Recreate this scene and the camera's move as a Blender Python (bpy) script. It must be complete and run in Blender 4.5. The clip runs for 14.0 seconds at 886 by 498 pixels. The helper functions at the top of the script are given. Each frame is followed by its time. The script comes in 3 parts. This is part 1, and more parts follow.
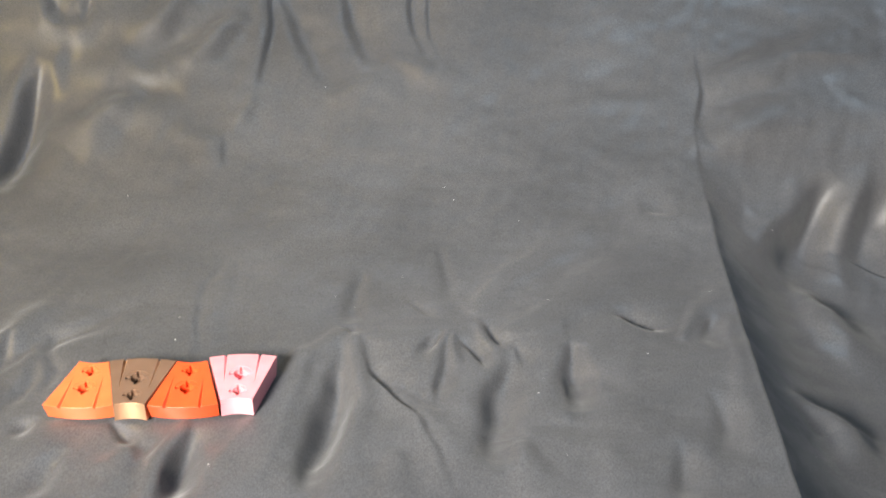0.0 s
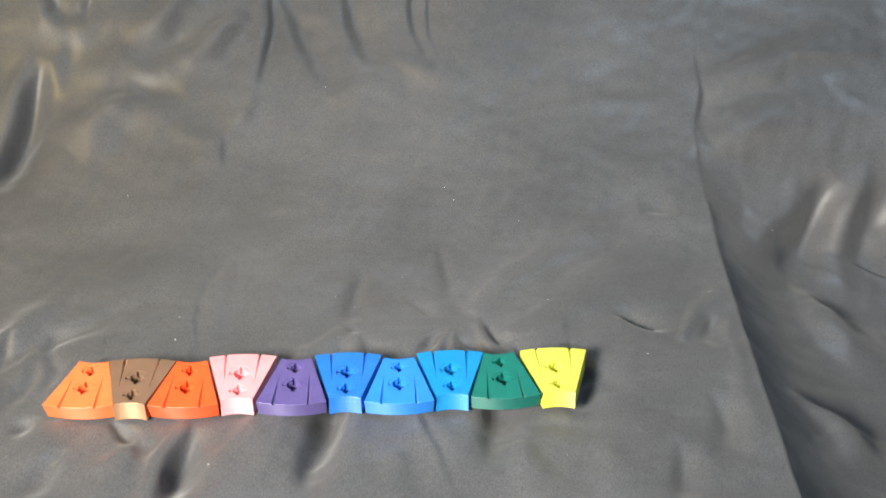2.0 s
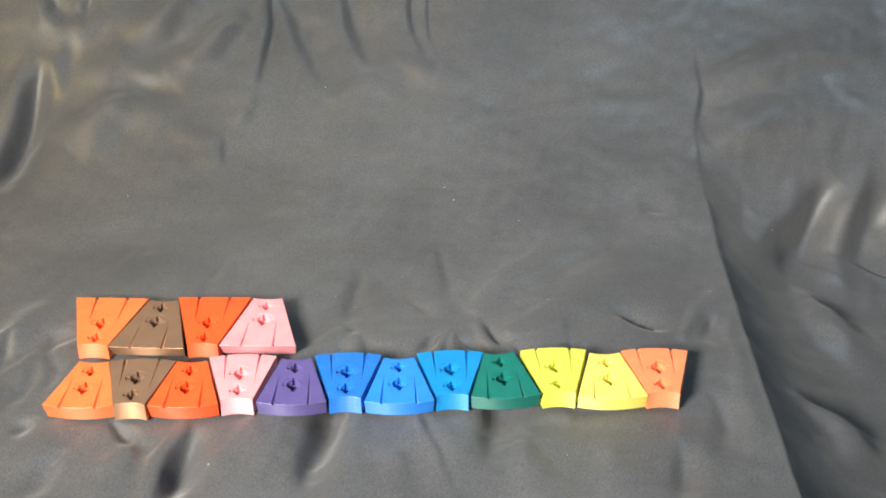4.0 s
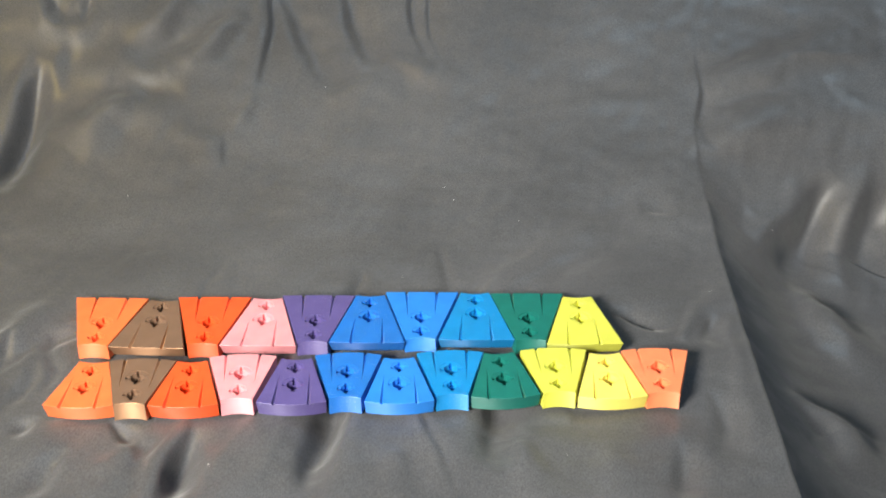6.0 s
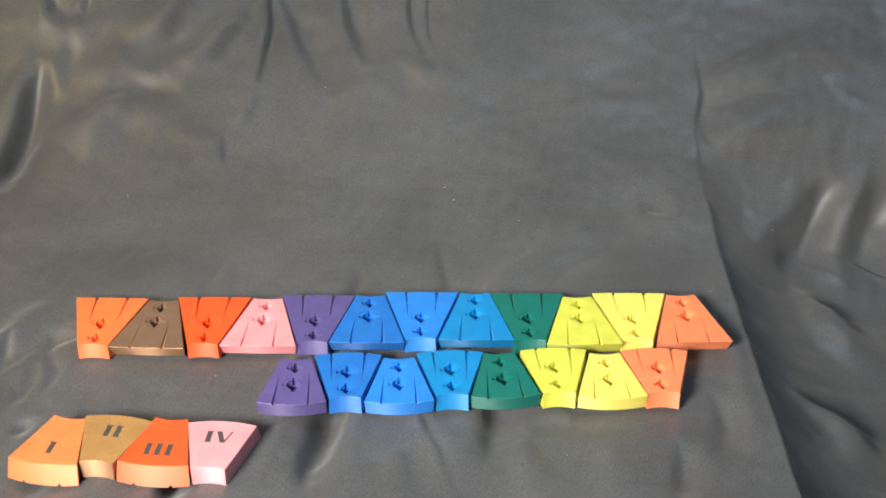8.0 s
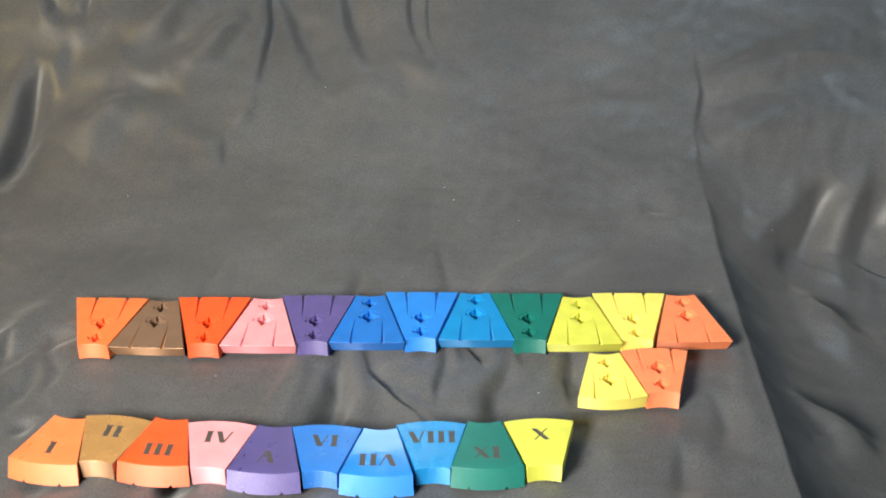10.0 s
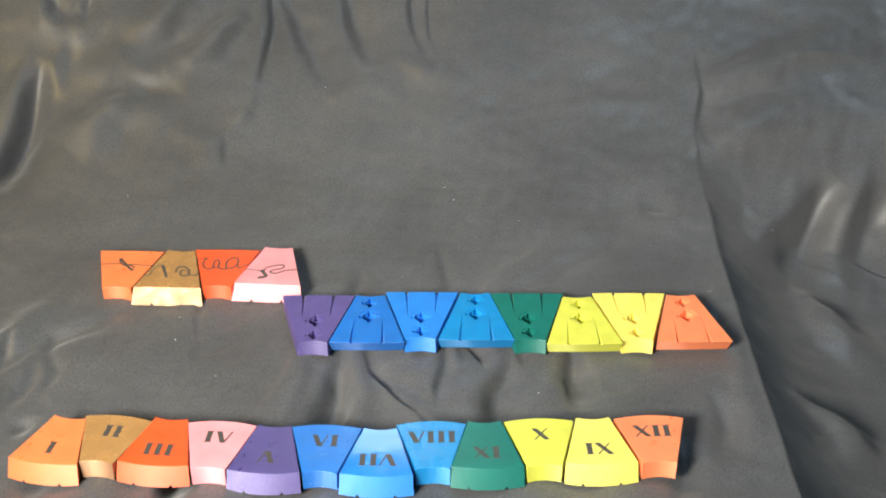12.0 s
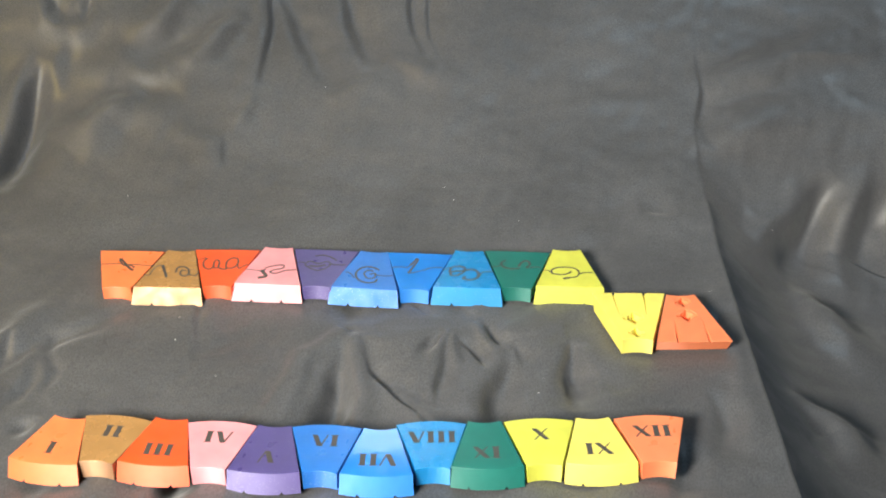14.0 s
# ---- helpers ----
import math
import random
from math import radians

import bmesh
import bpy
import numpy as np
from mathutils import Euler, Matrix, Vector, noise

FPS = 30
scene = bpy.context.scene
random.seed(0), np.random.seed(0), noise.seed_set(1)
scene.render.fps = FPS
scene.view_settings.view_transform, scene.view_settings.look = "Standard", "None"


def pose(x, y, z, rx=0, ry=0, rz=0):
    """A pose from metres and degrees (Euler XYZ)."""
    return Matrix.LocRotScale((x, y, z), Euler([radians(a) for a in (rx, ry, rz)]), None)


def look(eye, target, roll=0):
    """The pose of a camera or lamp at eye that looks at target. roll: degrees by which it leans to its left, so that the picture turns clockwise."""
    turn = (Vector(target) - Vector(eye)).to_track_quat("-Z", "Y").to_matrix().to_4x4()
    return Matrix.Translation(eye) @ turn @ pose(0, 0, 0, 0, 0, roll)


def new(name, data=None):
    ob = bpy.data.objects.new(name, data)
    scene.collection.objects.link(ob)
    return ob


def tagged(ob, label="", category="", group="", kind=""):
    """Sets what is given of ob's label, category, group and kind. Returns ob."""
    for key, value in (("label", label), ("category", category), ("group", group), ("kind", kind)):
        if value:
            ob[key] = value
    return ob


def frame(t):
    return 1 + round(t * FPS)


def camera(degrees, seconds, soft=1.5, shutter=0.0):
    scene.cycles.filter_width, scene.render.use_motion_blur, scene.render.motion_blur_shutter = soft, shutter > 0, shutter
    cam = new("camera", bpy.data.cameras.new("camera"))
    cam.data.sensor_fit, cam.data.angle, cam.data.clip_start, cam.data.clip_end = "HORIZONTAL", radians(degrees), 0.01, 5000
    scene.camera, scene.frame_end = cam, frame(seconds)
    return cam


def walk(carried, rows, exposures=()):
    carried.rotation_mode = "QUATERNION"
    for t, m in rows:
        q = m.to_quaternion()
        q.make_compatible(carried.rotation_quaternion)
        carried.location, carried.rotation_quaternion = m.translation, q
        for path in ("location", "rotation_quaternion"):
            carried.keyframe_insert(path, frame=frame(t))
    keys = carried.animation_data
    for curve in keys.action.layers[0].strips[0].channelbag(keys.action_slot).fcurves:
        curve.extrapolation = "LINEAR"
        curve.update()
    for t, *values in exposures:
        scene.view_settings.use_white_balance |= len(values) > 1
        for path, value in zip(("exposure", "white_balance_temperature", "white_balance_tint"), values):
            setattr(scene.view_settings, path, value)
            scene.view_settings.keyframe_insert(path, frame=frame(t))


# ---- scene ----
cam = camera(38.17, 14.0, soft=2.0)
EYE = (0, 0, 0.5897)
STAND = pose(*EYE, 90 - 32.145, 0, 0)
walk(cam, [(0, STAND), (14.0, STAND)],
     exposures=[(0, 0.18, 6500, 13), (1.0, 0.16, 6500, 12), (2.0, 0.14, 6500, 11), (3.0, 0.06, 6500, 10), (5.5, -0.04, 6500, 10), (6.5, -0.22, 6550, 10),
                (7.5, -0.27, 6550, 10), (8.0, -0.27, 6550, 10), (10.5, -0.25, 6550, 9), (14.0, -0.23, 6600, 9)])

# ---- light ----
world = bpy.data.worlds.new("world")
scene.world = world
world.use_nodes = True
sky = world.node_tree.nodes.new("ShaderNodeTexSky")
sky.sky_type, sky.sun_disc = "NISHITA", False
sky.sun_elevation, sky.sun_rotation = radians(24), radians(200)
background = world.node_tree.nodes["Background"]
world.node_tree.links.new(sky.outputs[0], background.inputs[0])
background.inputs[1].default_value = 0.08


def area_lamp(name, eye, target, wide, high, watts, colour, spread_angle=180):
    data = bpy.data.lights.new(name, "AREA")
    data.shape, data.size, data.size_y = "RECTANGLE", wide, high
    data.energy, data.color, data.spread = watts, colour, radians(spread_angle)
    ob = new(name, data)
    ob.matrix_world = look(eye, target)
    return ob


# low daylight in the south window, cool sky in the north one, then two unseen lights without fixtures
area_lamp("window_light_south", (-0.62, -0.34, 0.78), (0.16, 0.92, 0.0), 0.34, 0.34, 20.5, (1.0, 0.965, 0.865), 95)
area_lamp("window_light_north", (-0.11, 1.70, 0.7625), (-0.11, 0.4, 0.7625), 0.20, 0.325, 1.5, (0.72, 0.86, 1.0))
# unseen cool fill from above, added to brighten and blue the east
area_lamp("unseen_cool_fill", (0.9, 1.35, 2.40), (0.9, 1.35, 0.0), 0.5, 0.3, 18, (0.52, 0.78, 1.0))
# unseen warm source, added to gild the cloth's north-west; no lamp hangs there
area_lamp("unseen_warm_light", (-0.83, 0.70, 0.95), (-0.36, 1.05, 0.0), 0.14, 0.14, 1.35, (1.0, 0.68, 0.08), 75)


# ---- materials ----
def material(name, base, rough=0.5, metal=0.0):
    mat = bpy.data.materials.new(name)
    mat.use_nodes = True
    bsdf = mat.node_tree.nodes["Principled BSDF"]
    bsdf.inputs["Base Color"].default_value = (*base, 1)
    bsdf.inputs["Roughness"].default_value = rough
    bsdf.inputs["Metallic"].default_value = metal
    return mat, mat.node_tree, bsdf


def node(tree, kind, **values):
    made = tree.nodes.new(kind)
    for key, value in values.items():
        made.inputs[key.replace("_", " ")].default_value = value
    return made


def noise_of(tree, scale, detail=3.0, stretch=(1, 1, 1)):
    where = tree.nodes.new("ShaderNodeTexCoord")
    mapping = tree.nodes.new("ShaderNodeMapping")
    mapping.inputs["Scale"].default_value = stretch
    tree.links.new(where.outputs["Object"], mapping.inputs["Vector"])
    tex = node(tree, "ShaderNodeTexNoise", Scale=scale, Detail=detail)
    tree.links.new(mapping.outputs[0], tex.inputs["Vector"])
    return tex.outputs["Fac"]


def spread(tree, fac, low, high, dark, light):
    ramp = tree.nodes.new("ShaderNodeValToRGB")
    ramp.color_ramp.elements[0].position, ramp.color_ramp.elements[1].position = low, high
    ramp.color_ramp.elements[0].color, ramp.color_ramp.elements[1].color = (*dark, 1), (*light, 1)
    tree.links.new(fac, ramp.inputs[0])
    return ramp.outputs[0]


def bump(tree, bsdf, facs):
    last = None
    for fac, strength, depth in facs:
        b = node(tree, "ShaderNodeBump", Strength=strength, Distance=depth)
        tree.links.new(fac, b.inputs["Height"])
        if last:
            tree.links.new(last, b.inputs["Normal"])
        last = b.outputs[0]
    tree.links.new(last, bsdf.inputs["Normal"])


def cloth_material():
    mat, tree, bsdf = material("charcoal_satin", (0.06, 0.06, 0.062), 0.42)
    wide = noise_of(tree, 9, 4)
    tone = spread(tree, wide, 0.3, 0.7, (0.064, 0.0645, 0.070), (0.088, 0.0885, 0.096))
    threads = spread(tree, noise_of(tree, 1150, 1, (1, 0.4, 1)), 0.3, 0.7, (0.72, 0.72, 0.725), (1.29, 1.28, 1.265))
    mix = tree.nodes.new("ShaderNodeMix")
    mix.data_type, mix.blend_type = "RGBA", "MULTIPLY"
    mix.inputs[0].default_value = 1
    tree.links.new(tone, mix.inputs[6])
    tree.links.new(threads, mix.inputs[7])
    tree.links.new(mix.outputs[2], bsdf.inputs["Base Color"])
    fine = noise_of(tree, 1500, 1, (0.2, 1, 1))
    across = noise_of(tree, 1500, 1, (1, 0.2, 1))
    tree.links.new(spread(tree, noise_of(tree, 40, 6, (0.35, 1, 1)), 0.4, 0.6, (0.40, 0.40, 0.40), (0.62, 0.62, 0.62)), bsdf.inputs["Roughness"])
    bsdf.inputs["Specular IOR Level"].default_value = 0.4
    bsdf.inputs["Sheen Weight"].default_value = 0.2
    bsdf.inputs["Sheen Roughness"].default_value = 0.4
    bump(tree, bsdf, [(noise_of(tree, 22, 3), 0.12, 0.006), (noise_of(tree, 130, 3, (0.3, 1, 1)), 0.25, 0.001), (fine, 0.3, 0.0004), (across, 0.25, 0.0004)])
    return mat


def plastic(name, base, rough=0.42, glitter=0.0, metal=0.0, silky=False, shine=0.8):
    mat, tree, bsdf = material(name, base, rough, metal)
    tone = noise_of(tree, 60, 4)
    dim, lit = tuple(c * 0.9 for c in base), tuple(min(1, c * 1.08) for c in base)
    colour = spread(tree, tone, 0.3, 0.7, dim, lit)
    if glitter:
        specks = spread(tree, noise_of(tree, 1500, 0), 0.75, 0.79, (0, 0, 0), (glitter,) * 3)
        mix = tree.nodes.new("ShaderNodeMix")
        mix.data_type = "RGBA"
        tree.links.new(specks, mix.inputs[0])
        tree.links.new(colour, mix.inputs[6])
        mix.inputs[7].default_value = (0.75, 0.8, 0.95, 1)
        colour = mix.outputs[2]
    tree.links.new(colour, bsdf.inputs["Base Color"])
    tree.links.new(spread(tree, noise_of(tree, 90, 3), 0.3, 0.7, (rough - 0.08,) * 3, (rough + 0.08,) * 3), bsdf.inputs["Roughness"])
    bsdf.inputs["Subsurface Weight"].default_value = 0.0 if metal else 0.1
    bsdf.inputs["Subsurface Radius"].default_value = (1.0, 0.6, 0.5)
    bsdf.inputs["Subsurface Scale"].default_value = 0.004
    # silky printed layers stretch the gloss up and down the walls
    bsdf.inputs["Specular IOR Level"].default_value = shine
    if silky:
        ring = tree.nodes.new("ShaderNodeTangent")
        ring.direction_type, ring.axis = "RADIAL", "Z"
        tree.links.new(ring.outputs[0], bsdf.inputs["Tangent"])
        bsdf.inputs["Anisotropic"].default_value = 0.8
        bsdf.inputs["Anisotropic Rotation"].default_value = 0.25
    # printed tracks on the faces, layers on the walls
    bump(tree, bsdf, [(noise_of(tree, 2200, 1, (1, 0.12, 1)), 0.12, 0.0003), (noise_of(tree, 3000, 0, (0.002, 0.002, 1)), 0.25, 0.0002)])
    return mat


def plain_paint(name, base):
    mat, tree, bsdf = material(name, base, 0.8)
    tree.links.new(spread(tree, noise_of(tree, 3, 4), 0.3, 0.7, tuple(c * 0.93 for c in base), base), bsdf.inputs["Base Color"])
    bump(tree, bsdf, [(noise_of(tree, 150, 3), 0.1, 0.002)])
    return mat


CLOTH = cloth_material()
WALL = plain_paint("wall_paint", (0.10, 0.10, 0.10))
CEILING = plain_paint("ceiling_paint", (0.25, 0.255, 0.26))
FLOOR = plain_paint("floor_boards", (0.22, 0.16, 0.11))
FRAME = plain_paint("window_frame_paint", (0.75, 0.75, 0.74))
INLAY = plastic("dark_inlay", (0.065, 0.056, 0.05), 0.5)

# name, words for the label, colour, gloss, glitter, metal
COLOURS = [
    ("orange", (0.86, 0.18, 0.055), 0.36, 0, 0),
    ("copper brown", (0.46, 0.26, 0.15), 0.42, 0, 0.7),
    ("red-orange", (0.82, 0.10, 0.022), 0.36, 0, 0),
    ("pale pink", (0.82, 0.31, 0.35), 0.45, 0, 0),
    ("glittery purple", (0.10, 0.076, 0.25), 0.40, 0.28, 0),
    ("glittery royal blue", (0.012, 0.15, 0.55), 0.40, 0.35, 0),
    ("bright blue", (0.02, 0.21, 0.70), 0.48, 0, 0),
    ("cyan blue", (0.003, 0.22, 0.56), 0.40, 0.25, 0),
    ("dark teal green", (0.006, 0.15, 0.125), 0.46, 0, 0),
    ("lime yellow", (0.64, 0.65, 0.09), 0.48, 0, 0),
    ("lemon yellow", (0.86, 0.73, 0.15), 0.48, 0, 0),
    ("coral orange", (0.90, 0.25, 0.11), 0.42, 0, 0)]
BED_GLOSS = [0.34, 0.26, 0.36, 0.42, 0.34, 0.34, 0.07, 0.26, 0.36, 0.36, 0.36, 0.34]
# orange's paler tone has the gloss reflected in these faces put into it
BED_COLOURS = {"orange": (0.88, 0.22, 0.075), "copper brown": (0.50, 0.27, 0.10), "glittery purple": (0.08, 0.06, 0.21)}
BED_PLASTICS = [plastic(words.replace(" ", "_").replace("-", "_") + "_smooth_plastic", BED_COLOURS.get(words, base), rough, glitter * 0.4, metal * 0.35)
                for (words, base, _, glitter, metal), rough in zip(COLOURS, BED_GLOSS)]
PLASTICS = [plastic(words.replace(" ", "_").replace("-", "_") + "_plastic", base, rough + 0.16, glitter, max(metal, 0.15), True, 0.9)
            for words, base, rough, glitter, metal in COLOURS]
FLAT_PLASTICS = [plastic(words.replace(" ", "_").replace("-", "_") + "_matte_plastic", (0.185, 0.11, 0.072) if words == "copper brown" else base, 0.55, glitter, shine=0.3)
                 for words, base, _, glitter, _ in COLOURS]


# ---- builders ----
def mesh_from(name, bm, mat):
    me = bpy.data.meshes.new(name)
    bm.normal_update()
    bm.to_mesh(me)
    bm.free()
    me.materials.append(mat)
    return me


def part(name, bm, mat, parent=None, label=""):
    ob = new(name, mesh_from(name, bm, mat))
    ob.parent = parent
    return tagged(ob, label)


def box(bm, lo, hi):
    m = Matrix.Translation([(a + b) / 2 for a, b in zip(lo, hi)]) @ Matrix.Diagonal([b - a for a, b in zip(lo, hi)] + [1])
    bmesh.ops.create_cube(bm, size=1, matrix=m)


def loft(bm, rings):
    made = [[bm.verts.new(p) for p in ring] for ring in rings]
    count = len(made[0])
    for a, b in zip(made, made[1:]):
        for i in range(count):
            j = (i + 1) % count
            bm.faces.new((a[i], a[j], b[j], b[i]))
    bm.faces.new(made[0][::-1])
    bm.faces.new(made[-1])


# ---- room ----
def room():
    def slab(name, boxes, mat, label, category):
        bm = bmesh.new()
        for lo, hi in boxes:
            box(bm, lo, hi)
        return tagged(part(name, bm, mat), label, category, kind="structure")

    x0, x1, y0, y1, top = -0.85, 1.9, -0.31, 1.66, 2.45
    slab("floor", [((x0, y0, -0.2), (x1, y1, -0.1))], FLOOR, "brown wooden floor under the charcoal cloth", "floor")
    slab("ceiling", [((x0, y0, top), (x1, y1, top + 0.1))], CEILING, "plain white painted ceiling", "ceiling")
    slab("wall_west", [((x0 - 0.1, y0, -0.2), (x0, y1, top))], WALL, "plain pale painted wall", "wall")
    slab("wall_east", [((x1, y0, -0.2), (x1 + 0.1, y1, top))], WALL, "plain pale painted wall", "wall")

    def opening(name, wall, label, lo, hi, near, out):
        """A wall with a hole through it from lo to hi, and the window frame in the hole. near: the wall's inner face; out: the way outwards."""
        (a, low), (b, high) = lo, hi
        across = sorted((near, near + 0.1 * out))

        def piece(u, v, p, q, depth):
            return (u, depth[0], p), (v, depth[1], q)

        slab(wall, [piece(x0, a, -0.2, top, across), piece(b, x1, -0.2, top, across),
                    piece(a, b, -0.2, low, across), piece(a, b, high, top, across)], WALL, label, "wall")
        window = tagged(new(name), "white framed window set in the wall", "window", kind="structure")
        bm = bmesh.new()
        deep = sorted((near + 0.05 * out, near + 0.09 * out))
        for lo_hi in (piece(a, a + 0.03, low, high, deep), piece(b - 0.03, b, low, high, deep),
                      piece(a + 0.03, b - 0.03, low, low + 0.03, deep), piece(a + 0.03, b - 0.03, high - 0.03, high, deep)):
            box(bm, *lo_hi)
        part("window_frame", bm, FRAME, window)

    opening("window_1", "wall_south", "plain pale painted wall with a window opening", (-0.82, 0.56), (-0.42, 0.98), y0, -1)
    opening("window_2", "wall_north", "plain pale painted wall with a window opening", (-0.23, 0.58), (0.01, 0.945), y1, 1)


room()

# ---- cloth ----
FOLDS = []


def fold(line, width, height):
    """A ridge (or, with a negative height, a valley) of the cloth along a line of the plan."""
    FOLDS.append((line, width, height, 0))


def crease(line, width, height, band):
    """A sharp edge of the cloth: the west side raised, or, with a negative height, the east side sunk."""
    FOLDS.append((line, width, height, band))


fold([(-0.406, 1.201), (-0.385, 1.178), (-0.359, 1.171), (-0.330, 1.184), (-0.317, 1.208)], 0.0146, 0.0070)
fold([(-0.384, 1.196), (-0.371, 1.180), (-0.358, 1.178)], 0.0078, -0.0054)
fold([(-0.347, 1.198), (-0.351, 1.184), (-0.357, 1.178)], 0.0056, -0.0048)
fold([(-0.432, 1.176), (-0.406, 1.181), (-0.383, 1.176)], 0.0120, 0.0018)
crease([(-0.387, 1.143), (-0.396, 1.105), (-0.406, 1.055), (-0.414, 1.001)], 0.0249, -0.0252, 0.0091)
fold([(-0.399, 1.145), (-0.409, 1.102), (-0.417, 1.068)], 0.0089, 0.0024)
fold([(-0.371, 1.161), (-0.372, 1.130), (-0.382, 1.069), (-0.394, 1.025)], 0.0163, 0.0017)
fold([(-0.364, 1.165), (-0.356, 1.130), (-0.353, 1.087)], 0.0132, -0.0029)
fold([(-0.249, 1.227), (-0.278, 1.186), (-0.307, 1.158)], 0.0155, 0.0090)
fold([(-0.205, 1.204), (-0.242, 1.157), (-0.270, 1.136)], 0.0157, 0.0090)
fold([(-0.270, 1.140), (-0.318, 1.140), (-0.359, 1.120)], 0.0183, 0.0035)
fold([(-0.301, 1.108), (-0.319, 1.087), (-0.347, 1.051)], 0.0186, 0.0092)
fold([(-0.263, 1.123), (-0.297, 1.119), (-0.321, 1.118)], 0.0151, -0.0040)
fold([(-0.318, 1.100), (-0.281, 1.095), (-0.257, 1.072)], 0.0204, 0.0034)
fold([(-0.253, 1.181), (-0.278, 1.160), (-0.298, 1.146)], 0.0136, -0.0040)
fold([(-0.242, 1.080), (-0.219, 1.065), (-0.206, 1.039)], 0.0160, 0.0034)
crease([(-0.173, 1.290), (-0.175, 1.201), (-0.176, 1.171), (-0.181, 1.142), (-0.183, 1.120)], 0.0205, -0.0055, 0.0028)
fold([(-0.184, 1.236), (-0.184, 1.200), (-0.185, 1.163), (-0.192, 1.138)], 0.0090, 0.0018)
fold([(-0.183, 1.119), (-0.195, 1.092), (-0.205, 1.073)], 0.0097, 0.0036)
crease([(-0.205, 1.080), (-0.205, 1.057), (-0.202, 1.036)], 0.0192, -0.0018, 0.0042)
crease([(-0.177, 1.270), (-0.143, 1.194), (-0.124, 1.158), (-0.109, 1.134)], 0.0254, -0.0089, 0.0149)
crease([(-0.114, 1.277), (-0.084, 1.193), (-0.064, 1.157)], 0.0200, -0.0104, 0.0114)
crease([(-0.039, 1.292), (-0.031, 1.209), (-0.018, 1.168)], 0.0196, -0.0055, 0.0047)
crease([(-0.017, 1.292), (-0.013, 1.206), (-0.003, 1.172)], 0.0145, -0.0044, 0.0040)
fold([(-0.053, 1.180), (-0.019, 1.161), (0.009, 1.150), (0.026, 1.138)], 0.0129, 0.0042)
fold([(-0.101, 1.133), (-0.063, 1.147), (-0.036, 1.154)], 0.0200, 0.0046)
fold([(0.096, 1.119), (0.151, 1.126), (0.200, 1.126), (0.246, 1.124)], 0.0110, 0.0018)
crease([(0.253, 1.186), (0.250, 1.137), (0.246, 1.104), (0.251, 1.068)], 0.0138, -0.0033, 0.0033)
crease([(0.255, 1.252), (0.252, 1.193), (0.248, 1.134), (0.236, 1.044), (0.231, 0.982)], 0.0230, -0.0013, 0.0033)
fold([(0.260, 1.145), (0.310, 1.161), (0.369, 1.185), (0.440, 1.229)], 0.0231, 0.0092)
fold([(0.252, 1.074), (0.289, 1.095), (0.336, 1.117), (0.378, 1.140)], 0.0252, 0.0092)
fold([(0.345, 1.173), (0.391, 1.177), (0.441, 1.185)], 0.0069, 0.0018)
crease([(0.368, 1.065), (0.346, 1.041), (0.318, 1.009), (0.294, 0.963)], 0.0358, -0.0203, 0.0183)
fold([(0.331, 1.041), (0.301, 1.008), (0.265, 0.943)], 0.0185, 0.0080)
fold([(0.398, 1.057), (0.379, 1.032), (0.363, 1.000), (0.358, 0.970)], 0.0164, 0.0046)
crease([(0.431, 1.066), (0.391, 1.026), (0.370, 1.001), (0.368, 0.966)], 0.0372, -0.0175, 0.0209)
fold([(0.326, 0.941), (0.345, 0.893), (0.374, 0.859)], 0.0229, 0.0103)
fold([(0.281, 0.777), (0.312, 0.757), (0.316, 0.702)], 0.0202, 0.0092)
fold([(-0.345, 0.793), (-0.323, 0.825), (-0.286, 0.859), (-0.244, 0.900), (-0.201, 0.932)], 0.0206, 0.0126)
fold([(-0.336, 0.763), (-0.309, 0.806), (-0.272, 0.836), (-0.234, 0.875)], 0.0148, -0.0046)
fold([(-0.336, 0.807), (-0.336, 0.784), (-0.339, 0.771)], 0.0043, -0.0036)
fold([(-0.311, 0.806), (-0.317, 0.779), (-0.329, 0.752)], 0.0091, 0.0040)
fold([(-0.311, 0.778), (-0.314, 0.743), (-0.322, 0.727)], 0.0069, -0.0030)
fold([(-0.303, 0.799), (-0.294, 0.771), (-0.300, 0.737)], 0.0060, -0.0024)
crease([(-0.192, 0.919), (-0.199, 0.856), (-0.197, 0.814), (-0.192, 0.771)], 0.0190, 0.0045, 0.0041)
fold([(-0.182, 0.908), (-0.186, 0.836), (-0.183, 0.792)], 0.0100, 0.0030)
fold([(-0.237, 0.709), (-0.219, 0.691), (-0.200, 0.674)], 0.0068, -0.0042)
fold([(-0.268, 0.708), (-0.288, 0.681), (-0.308, 0.666)], 0.0102, 0.0060)
fold([(-0.293, 0.711), (-0.307, 0.690)], 0.0076, -0.0036)
crease([(-0.181, 0.710), (-0.184, 0.675), (-0.190, 0.641), (-0.193, 0.620)], 0.0180, -0.0122, 0.0086)
fold([(-0.186, 0.709), (-0.193, 0.672), (-0.199, 0.625)], 0.0071, 0.0060)
fold([(-0.136, 0.710), (-0.147, 0.666), (-0.160, 0.625)], 0.0097, 0.0069)
fold([(-0.215, 0.687), (-0.228, 0.658), (-0.236, 0.625)], 0.0123, 0.0046)
fold([(-0.267, 0.675), (-0.275, 0.646), (-0.281, 0.625)], 0.0119, -0.0046)
fold([(-0.076, 0.823), (-0.098, 0.798), (-0.120, 0.778)], 0.0079, 0.0036)
fold([(-0.106, 0.788), (-0.119, 0.721), (-0.133, 0.666), (-0.144, 0.625)], 0.0108, 0.0092)
